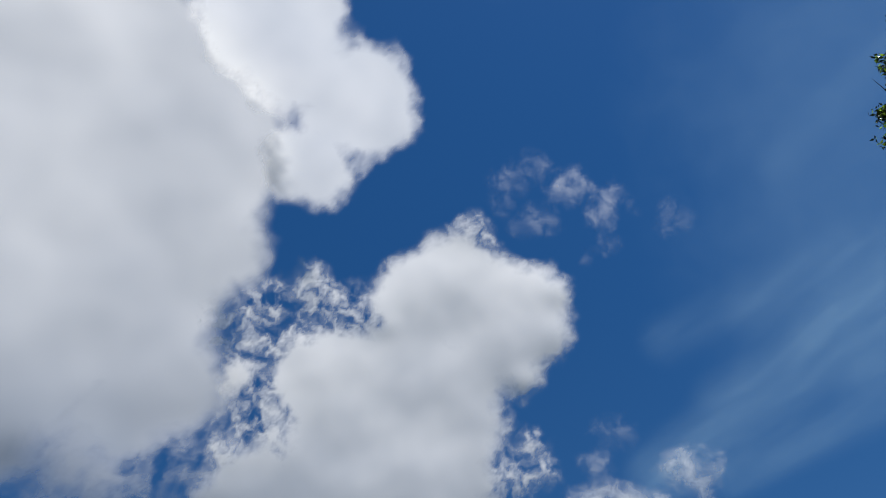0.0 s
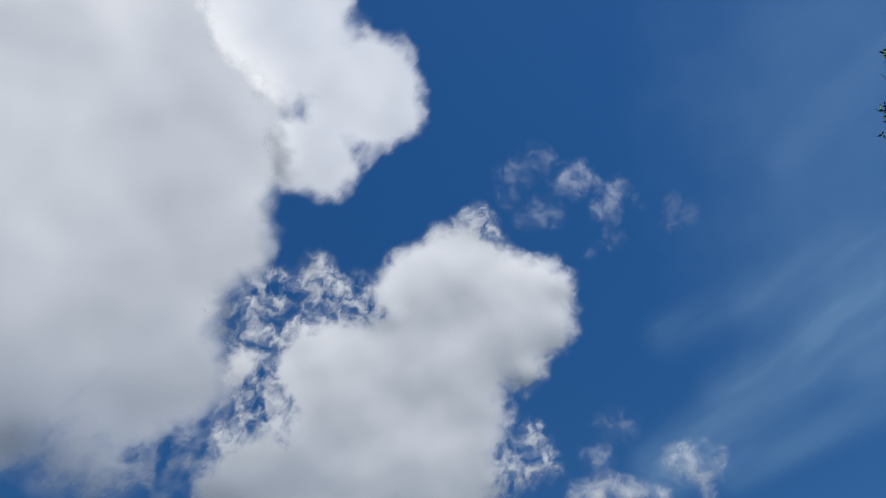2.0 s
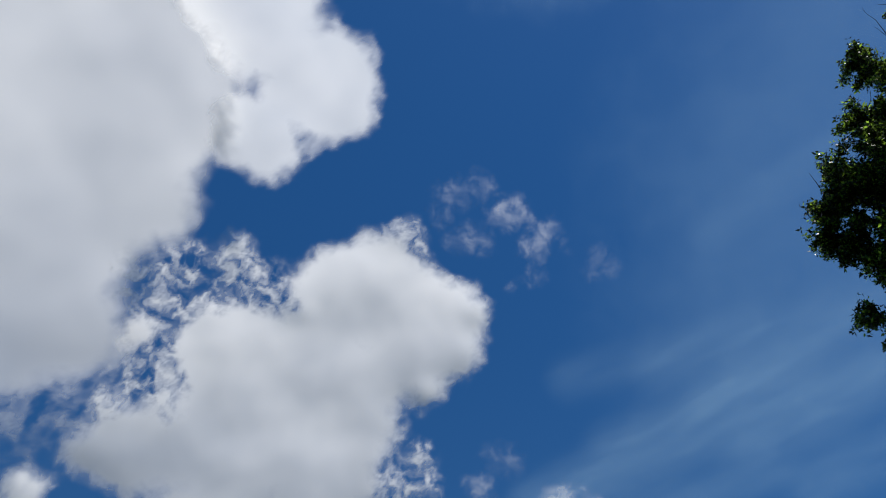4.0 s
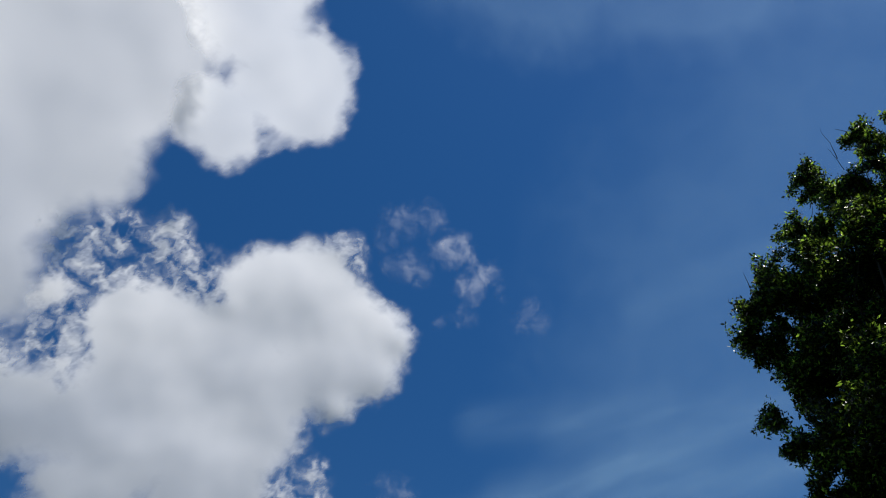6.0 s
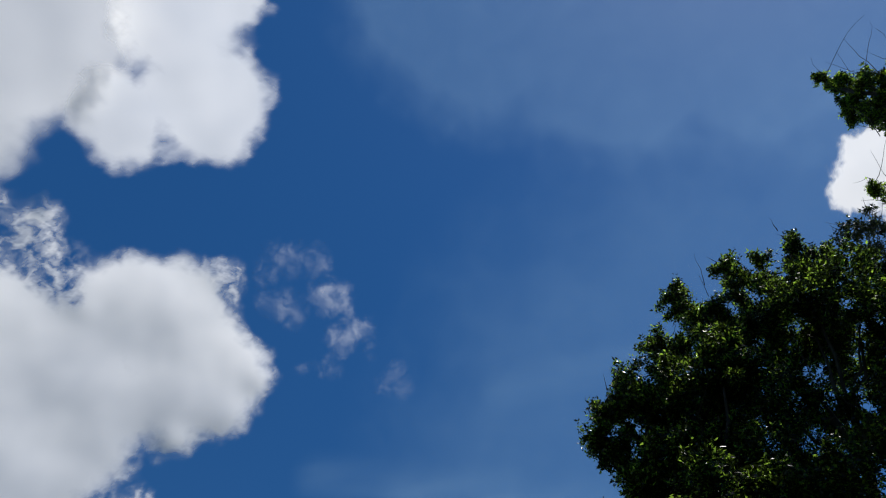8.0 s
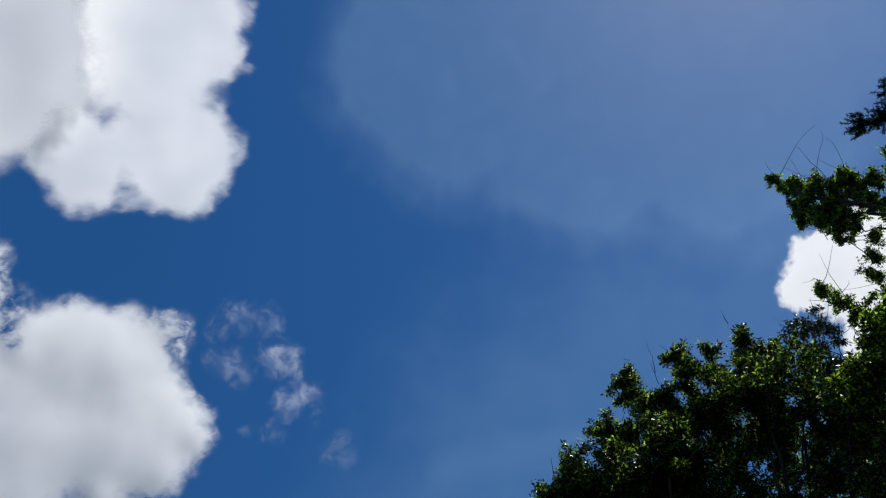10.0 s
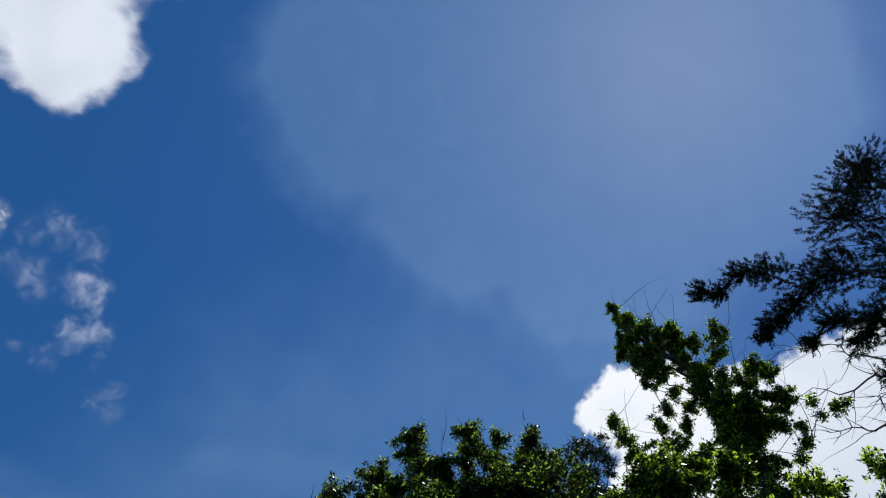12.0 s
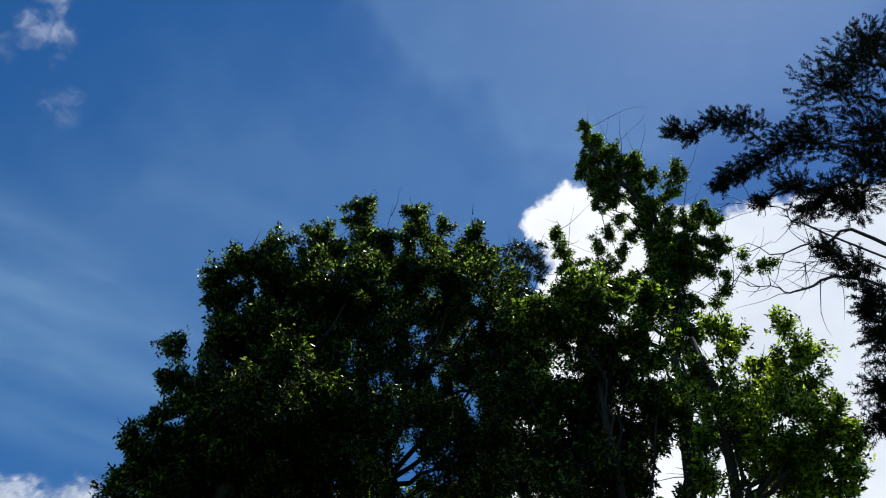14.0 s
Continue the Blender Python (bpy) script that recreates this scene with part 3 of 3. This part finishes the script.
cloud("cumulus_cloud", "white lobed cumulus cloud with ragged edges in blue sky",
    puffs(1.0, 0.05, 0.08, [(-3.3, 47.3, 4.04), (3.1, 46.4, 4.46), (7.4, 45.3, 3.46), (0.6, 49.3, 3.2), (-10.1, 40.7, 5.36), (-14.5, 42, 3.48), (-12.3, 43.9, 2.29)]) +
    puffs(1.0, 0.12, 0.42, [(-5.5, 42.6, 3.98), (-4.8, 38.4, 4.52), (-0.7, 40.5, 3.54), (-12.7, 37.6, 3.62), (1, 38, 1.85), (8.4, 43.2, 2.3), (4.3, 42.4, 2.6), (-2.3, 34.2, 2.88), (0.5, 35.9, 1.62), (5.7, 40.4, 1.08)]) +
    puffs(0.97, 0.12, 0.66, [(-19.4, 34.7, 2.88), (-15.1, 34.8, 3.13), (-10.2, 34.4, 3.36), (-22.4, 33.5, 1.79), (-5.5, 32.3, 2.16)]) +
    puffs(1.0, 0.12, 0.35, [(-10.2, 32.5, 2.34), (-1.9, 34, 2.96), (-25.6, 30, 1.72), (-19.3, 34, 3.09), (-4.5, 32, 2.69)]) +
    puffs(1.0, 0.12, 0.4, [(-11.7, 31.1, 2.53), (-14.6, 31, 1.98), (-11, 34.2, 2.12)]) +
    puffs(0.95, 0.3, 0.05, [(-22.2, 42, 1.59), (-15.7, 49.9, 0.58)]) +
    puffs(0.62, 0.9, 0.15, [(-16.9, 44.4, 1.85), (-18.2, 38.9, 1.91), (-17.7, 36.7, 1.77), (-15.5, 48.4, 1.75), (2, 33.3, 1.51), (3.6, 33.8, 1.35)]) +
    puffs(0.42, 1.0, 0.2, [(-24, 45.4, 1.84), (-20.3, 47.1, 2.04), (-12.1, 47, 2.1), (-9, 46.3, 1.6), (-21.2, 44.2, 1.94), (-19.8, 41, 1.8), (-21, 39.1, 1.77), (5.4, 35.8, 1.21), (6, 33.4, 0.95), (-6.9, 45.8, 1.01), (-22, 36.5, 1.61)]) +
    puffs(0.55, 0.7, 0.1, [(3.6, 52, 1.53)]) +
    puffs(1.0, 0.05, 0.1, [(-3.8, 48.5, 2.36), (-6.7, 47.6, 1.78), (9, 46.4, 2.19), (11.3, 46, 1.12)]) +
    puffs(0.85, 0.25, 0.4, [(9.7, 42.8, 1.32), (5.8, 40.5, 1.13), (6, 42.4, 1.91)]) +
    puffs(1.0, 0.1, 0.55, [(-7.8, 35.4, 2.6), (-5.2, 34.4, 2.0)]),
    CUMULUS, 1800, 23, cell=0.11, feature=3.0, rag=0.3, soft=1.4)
low_scraps = [
    puffs(0.36, 0.45, 0.1, [(12, 35.4, 1.27), (13.3, 34.8, 0.71)]),
    puffs(0.6, 0.45, 0.1, [(10.2, 33.5, 1.02), (10.5, 32.2, 0.7), (9.8, 32.9, 0.78)]),
    puffs(0.85, 0.45, 0.1, [(17.2, 31.5, 1.43), (19.1, 31.2, 0.89), (15.7, 32, 0.84), (17.5, 30.1, 1.11)]),
    puffs(1.0, 0.3, 0.1, [(9.1, 31, 1.46), (11.8, 30.5, 1.44), (7.4, 31.2, 0.77), (14, 29.7, 0.9)])]
high_scraps = [
    puffs(0.42, 0.45, 0.1, [(11.2, 51.5, 1.15), (13.5, 51.5, 0.66), (9.4, 51.4, 0.49)]),
    puffs(0.36, 0.45, 0.1, [(9.4, 55, 1.24), (12.7, 55.3, 1.08), (8.3, 53.3, 0.9), (14.5, 55.4, 0.59)]),
    puffs(0.55, 0.45, 0.1, [(15.3, 53.4, 1), (18.1, 53.2, 0.92), (16.9, 52.6, 0.75)]),
    puffs(0.52, 0.45, 0.1, [(19.6, 50.7, 1.17), (21.1, 51.5, 0.92), (18.6, 50, 0.75)]),
    puffs(0.45, 0.45, 0.1, [(18.7, 48.2, 0.54), (18.4, 48.5, 0.37)]),
    puffs(0.28, 0.45, 0.1, [(15.8, 47.6, 0.57), (22.5, 49.8, 0.54)]),
    puffs(0.36, 0.45, 0.1, [(24.9, 47.6, 1), (26, 48.6, 0.67), (26.8, 47.2, 0.58)])]
for seed, lobes in enumerate(low_scraps + high_scraps):
    scrap = cloud("cloud_scrap", "small thin scrap of white cloud in blue sky", lobes, WISP, 1450, 41 + 7 * seed, cell=0.055, feature=2.8, rag=0.5, soft=1.25, relief=0.6, gain=0.7)
    tagged(scrap, group="scraps of cloud in the blue sky")
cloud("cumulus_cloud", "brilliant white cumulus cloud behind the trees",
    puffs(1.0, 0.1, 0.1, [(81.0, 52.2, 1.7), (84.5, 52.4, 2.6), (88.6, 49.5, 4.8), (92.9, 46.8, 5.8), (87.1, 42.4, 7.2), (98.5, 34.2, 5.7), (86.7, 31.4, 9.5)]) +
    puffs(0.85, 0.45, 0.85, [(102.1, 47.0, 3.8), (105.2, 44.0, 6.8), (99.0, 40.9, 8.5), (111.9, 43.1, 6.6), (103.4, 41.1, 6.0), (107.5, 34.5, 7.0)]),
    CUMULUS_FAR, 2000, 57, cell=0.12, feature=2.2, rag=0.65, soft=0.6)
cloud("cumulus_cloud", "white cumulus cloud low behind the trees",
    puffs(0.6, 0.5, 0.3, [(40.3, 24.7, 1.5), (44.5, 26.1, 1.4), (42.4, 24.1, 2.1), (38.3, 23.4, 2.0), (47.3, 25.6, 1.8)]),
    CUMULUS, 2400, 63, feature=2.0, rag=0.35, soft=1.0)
cloud("cirrus_cloud", "thin drawn-out veils of cirrus across the blue sky",
      [(15, 31.5, 38, 35.5, 3.2, 0.9), (20, 30.0, 34, 30.5, 2.2, 0.8), (31, 36.5, 47, 38.5, 2.8, 0.9), (33, 32.5, 49, 34.5, 2.6, 1.0), (36, 29, 52, 30, 2.2, 0.9),
       (19.9, 40.1, 37.4, 39.9, 3.0, 0.68), (21.9, 35.2, 39.6, 36.8, 2.6, 0.75), (27.6, 39.2, 43.6, 38.9, 2.4, 0.75), (37.3, 47.1, 52.9, 48.1, 2.6, 0.55)],
      CIRRUS, 3600, 71, cell=0.2, feature=7.0, streak=0.12, rag=0.33, relief=0.2, gain=0.43)
cloud("cirrus_cloud", "faint milky veil of high cloud near the sun",
      puffs(1.0, 0.0, 0.0, [(70, 70.5, 11.0), (40, 77, 11.5), (90, 64, 11.0), (115, 68, 14.0), (120, 80, 12.0)]), CIRRUS, 3700, 83, cell=0.35, feature=7.0, rag=0.35, soft=4.5, relief=0.2, gain=0.165, cap=1.0)
# added sheet: paints the sky's paler glow towards the sun as haze
cloud("cirrus_cloud", "added thin even haze paling the sky over the trees",
      puffs(1.0, 0.0, 0.0, [(48, 47, 16.0), (62, 52, 15.0), (80, 48, 16.0), (40, 40, 14.0)]), CIRRUS, 3800, 97, cell=0.5, feature=8.0, rag=0.2, soft=14.0, relief=0.2, gain=0.165, cap=1.0)

# ---- the trees ----
broadleaf_tree("broadleaf_tree", "tall dense dark green broadleaf tree with a drooping crown edge", (8.9, 6.2), (8.8, 6.1, 9.6), [(7.63, 7.21, 7.13, 0.27), (7.72, 7.12, 7.72, 0.37), (7.57, 7.28, 7.96, 0.21), (7.69, 7.15, 8.36, 0.21), (7.52, 7.32, 9.74, 0.24),
    (7.64, 7.2, 9.1, 0.29), (8.18, 6.59, 7.89, 1.01), (8.36, 6.34, 10.17, 0.97), (7.76, 7.07, 11.39, 0.41), (8.73, 5.83, 8.95, 1.55),
    (7.59, 7.25, 11.56, 0.28), (7.75, 7.08, 12.08, 0.31), (8.13, 6.65, 12.91, 0.41), (8.0, 6.8, 12.3, 0.42), (8.69, 5.9, 13.45, 0.51),
    (8.62, 6.0, 12.02, 0.94), (9.11, 5.22, 12.37, 0.85)],
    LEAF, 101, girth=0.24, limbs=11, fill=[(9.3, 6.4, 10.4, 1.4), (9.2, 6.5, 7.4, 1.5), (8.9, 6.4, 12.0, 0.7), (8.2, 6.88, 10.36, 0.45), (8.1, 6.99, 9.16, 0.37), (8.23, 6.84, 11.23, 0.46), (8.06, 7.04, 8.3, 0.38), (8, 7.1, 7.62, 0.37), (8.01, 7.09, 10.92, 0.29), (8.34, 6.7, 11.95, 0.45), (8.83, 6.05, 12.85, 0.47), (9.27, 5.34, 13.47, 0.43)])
broadleaf_tree("broadleaf_tree", "tall broad dark green tree with upright leafy tops", (10.9, 4.6), (10.6, 4.4, 10.4), [(9.55, 5.84, 15.44, 0.41), (9.79, 5.44, 14.56, 0.77), (9.63, 5.71, 15.89, 0.29), (10.16, 4.71, 15.85, 0.4), (10.25, 4.49, 14.59, 0.77),
    (10.4, 4.16, 15.38, 0.39), (10.64, 3.49, 15.47, 0.49), (10.74, 3.15, 14.66, 0.52), (10.51, 3.87, 13.9, 1.01), (10.05, 4.94, 13.34, 0.99),
    (9.9, 5.3, 11.69, 1.4), (10.72, 3.23, 13.12, 1.32), (9.7, 5.59, 9.43, 1.57), (10.91, 2.51, 11.6, 0.99), (10.36, 4.26, 8.73, 1.8),
    (10.83, 2.85, 9.49, 0.79)],
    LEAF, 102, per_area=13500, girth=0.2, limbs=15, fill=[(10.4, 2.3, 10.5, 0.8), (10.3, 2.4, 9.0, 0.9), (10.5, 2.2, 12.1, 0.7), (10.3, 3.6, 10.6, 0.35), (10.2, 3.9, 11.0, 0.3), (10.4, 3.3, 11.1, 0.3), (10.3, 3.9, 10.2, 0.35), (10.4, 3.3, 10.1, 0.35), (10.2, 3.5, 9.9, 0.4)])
broadleaf_tree("slender_tree", "slender tree with small sparse dull leaves", (12.9, 2.5), (12.5, 2.5, 14.6), [(12.31, 2.71, 16.61, 0.4), (12.4, 2.22, 16.62, 0.36), (12.33, 2.59, 15.66, 0.43), (12.42, 2.09, 15.96, 0.27)],
    LEAF_DULL, 103, per_area=4200, leaf=0.085, girth=0.08, limbs=4, bare=10)
crest = [(11.88, 0.63, 21.26, 0.2), (11.89, 0.47, 20.36, 0.33), (11.88, 0.77, 19.46, 0.32), (11.9, 0.11, 19.56, 0.46), (11.89, -0.36, 19.14, 0.4), (11.89, 0.37, 18.57, 0.39), (11.9, 0.09, 18.03, 0.34), (11.89, 0.45, 17.7, 0.2), (11.89, -0.44, 18.4, 0.28), (11.87, -0.89, 18.38, 0.22), (11.8, -1.53, 18.2, 0.23), (11.83, -1.29, 17.58, 0.2)]
core = [(11.88, -0.61, 17.52, 0.27), (11.87, -0.83, 16.67, 0.39), (11.86, -0.93, 15.73, 0.4), (11.87, -0.85, 14.97, 0.43), (11.88, -0.75, 14.18, 0.46), (11.88, -0.61, 16.34, 0.28)]
sunny_arm = [(11.8, -1.54, 16.22, 0.32), (11.75, -1.91, 16.53, 0.18), (11.72, -2.04, 16.1, 0.2), (11.81, -1.49, 15.4, 0.37), (11.75, -1.87, 15.16, 0.27), (11.71, -2.13, 15.18, 0.18), (11.83, -1.29, 14.54, 0.33), (11.77, -1.76, 14.46, 0.19)]
shaded_sprays = [(11.9, 0.03, 16.9, 0.17), (11.89, 0.35, 16.37, 0.18), (11.9, -0.15, 16.14, 0.2), (11.9, 0.1, 15.62, 0.17), (11.88, 0.63, 15.94, 0.18), (11.89, 0.45, 15.17, 0.24), (11.86, 1, 14.98, 0.29), (11.9, 0.06, 14.63, 0.31), (11.8, 1.57, 16.48, 0.18), (11.81, 1.46, 15.81, 0.19), (11.82, 1.36, 15.18, 0.18)]
stray_sprays = [(11.73, -2.01, 14.12, 0.14), (11.65, -2.42, 14.59, 0.11), (11.58, -2.74, 14.17, 0.15), (11.65, -2.42, 14.12, 0.1), (11.75, -1.9, 13.66, 0.16), (11.78, -1.66, 13.46, 0.14), (11.53, -2.95, 14.1, 0.08)]
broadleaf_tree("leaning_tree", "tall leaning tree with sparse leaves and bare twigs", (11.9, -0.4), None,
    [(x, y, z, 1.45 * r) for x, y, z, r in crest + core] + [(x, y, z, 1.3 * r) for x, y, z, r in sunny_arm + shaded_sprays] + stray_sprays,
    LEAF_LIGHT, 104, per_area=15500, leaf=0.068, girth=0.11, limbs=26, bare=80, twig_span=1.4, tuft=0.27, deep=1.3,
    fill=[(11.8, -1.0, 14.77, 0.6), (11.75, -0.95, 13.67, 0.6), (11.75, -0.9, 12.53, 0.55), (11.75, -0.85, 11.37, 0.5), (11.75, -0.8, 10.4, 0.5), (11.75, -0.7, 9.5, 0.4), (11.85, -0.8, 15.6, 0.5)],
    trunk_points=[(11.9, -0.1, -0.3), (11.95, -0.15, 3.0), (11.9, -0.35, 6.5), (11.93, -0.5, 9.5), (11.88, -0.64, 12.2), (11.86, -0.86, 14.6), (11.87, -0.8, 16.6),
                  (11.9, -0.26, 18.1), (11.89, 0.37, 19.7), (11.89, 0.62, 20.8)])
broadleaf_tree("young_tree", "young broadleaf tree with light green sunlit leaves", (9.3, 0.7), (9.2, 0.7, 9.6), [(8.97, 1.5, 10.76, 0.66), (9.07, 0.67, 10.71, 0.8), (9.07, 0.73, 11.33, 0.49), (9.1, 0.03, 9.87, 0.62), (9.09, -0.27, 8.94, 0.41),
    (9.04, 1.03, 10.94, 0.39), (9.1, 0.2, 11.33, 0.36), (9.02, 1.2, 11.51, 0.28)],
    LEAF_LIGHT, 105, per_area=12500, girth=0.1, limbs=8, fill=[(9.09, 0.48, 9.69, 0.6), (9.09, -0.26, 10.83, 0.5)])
# added tree: the young tree's lower masses, darkened to paint their shade
broadleaf_tree("broadleaf_tree", "lower foliage of the young tree, its shade put into dark fine leaves", (9.6, 1.2), (9.5, 1.2, 8.0), [
    (9.4, 1.15, 9.1, 0.8), (9.35, 0.5, 8.4, 0.75), (9.3, 1.6, 8.4, 0.66), (9.2, 2.1, 7.6, 0.6), (9.3, 1.05, 7.6, 0.85), (9.4, 0.15, 7.6, 0.62), (9.2, 1.85, 9.5, 0.6), (9.6, 0.1, 9.0, 0.6), (9.6, 0.5, 10.0, 0.55), 
    (9.59, 1.17, 9.64, 0.5), (9.62, 0.78, 10.09, 0.42), (9.62, 0.93, 9.17, 0.52), (9.65, 0.48, 8.42, 0.5), (9.58, 1.22, 8.45, 0.42), (9.64, 0.61, 7.87, 0.48)],
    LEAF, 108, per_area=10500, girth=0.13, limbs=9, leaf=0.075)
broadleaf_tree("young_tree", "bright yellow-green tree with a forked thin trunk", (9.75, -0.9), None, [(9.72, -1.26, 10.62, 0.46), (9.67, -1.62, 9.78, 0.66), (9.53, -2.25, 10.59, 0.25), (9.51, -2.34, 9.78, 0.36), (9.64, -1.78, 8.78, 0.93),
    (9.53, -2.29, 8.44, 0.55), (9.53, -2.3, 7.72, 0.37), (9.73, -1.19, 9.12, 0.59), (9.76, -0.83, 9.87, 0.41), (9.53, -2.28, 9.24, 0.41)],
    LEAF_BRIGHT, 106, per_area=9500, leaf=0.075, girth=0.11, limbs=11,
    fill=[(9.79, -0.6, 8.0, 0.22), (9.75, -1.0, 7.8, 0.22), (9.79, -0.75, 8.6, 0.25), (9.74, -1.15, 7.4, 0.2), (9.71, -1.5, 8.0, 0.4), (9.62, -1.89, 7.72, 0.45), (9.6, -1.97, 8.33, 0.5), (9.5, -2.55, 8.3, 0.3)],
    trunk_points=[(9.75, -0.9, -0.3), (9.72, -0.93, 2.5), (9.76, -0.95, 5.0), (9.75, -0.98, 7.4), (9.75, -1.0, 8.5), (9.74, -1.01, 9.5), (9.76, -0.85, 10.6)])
pine_tree("dark pine with long boughs and dead lower branches", (7.2, -4.6), 15.5, [(6.24, -0.91, 11.5, 0.22), (6.2, -1.12, 11.14, 0.16), (6.13, -1.44, 11.35, 0.24), (6.04, -1.78, 11.1, 0.32), (6.14, -1.4, 9.97, 0.2),
    (6.08, -1.65, 10.01, 0.25), (6.17, -1.27, 9.82, 0.15), (6.09, -1.62, 9.26, 0.12), (5.97, -2.02, 10.19, 0.36), (5.83, -2.39, 10.16, 0.36),
    (5.99, -1.95, 9.45, 0.24), (5.96, -2.04, 8.86, 0.25), (5.86, -2.32, 9.03, 0.32), (5.67, -2.74, 9.23, 0.39), (5.79, -2.49, 8.59, 0.3),
    (5.96, -2.06, 8.2, 0.17)] + [(5.9, -2.2, 7.8, 0.23), (5.89, -2.25, 7.35, 0.23), (5.93, -2.13, 6.8, 0.22), (5.98, -1.98, 6.26, 0.22), (5.93, -2.12, 7.11, 0.13),
    (6.01, -1.88, 5.87, 0.19), (5.82, -2.4, 6.95, 0.36), (5.91, -2.17, 6.24, 0.34)] + [(6.6, -3.2, 12.6, 0.6), (6.9, -4.0, 13.8, 0.6), (7.3, -4.9, 14.9, 0.6), (6.4, -3.3, 11.0, 0.7), (8.3, -4.6, 12.0, 0.7), (7.0, -5.8, 11.0, 0.7), (6.5, -3.6, 9.6, 0.6), (6.5, -3.5, 8.2, 0.5)],
    107, [([(7.1, -4.4, 7.3), (5.87, -2.54, 8.14), (6.05, -2.1, 8.34), (6.15, -1.76, 8.44), (6.28, -1.22, 8.73)], 0.03), ([(7.1, -4.4, 6.9), (5.98, -2.29, 7.64), (6.15, -1.77, 7.77), (6.21, -1.53, 7.89), (6.28, -1.25, 8.15)], 0.026), ([(7.1, -4.4, 7.1), (5.94, -2.39, 7.85), (6.05, -2.08, 8.05), (6.16, -1.75, 8.23)], 0.018), ([(7.1, -4.4, 7.6), (6.02, -2.16, 8.49), (6.1, -1.94, 8.86), (6.16, -1.75, 9.3), (6.29, -1.17, 9.62)], 0.018)])
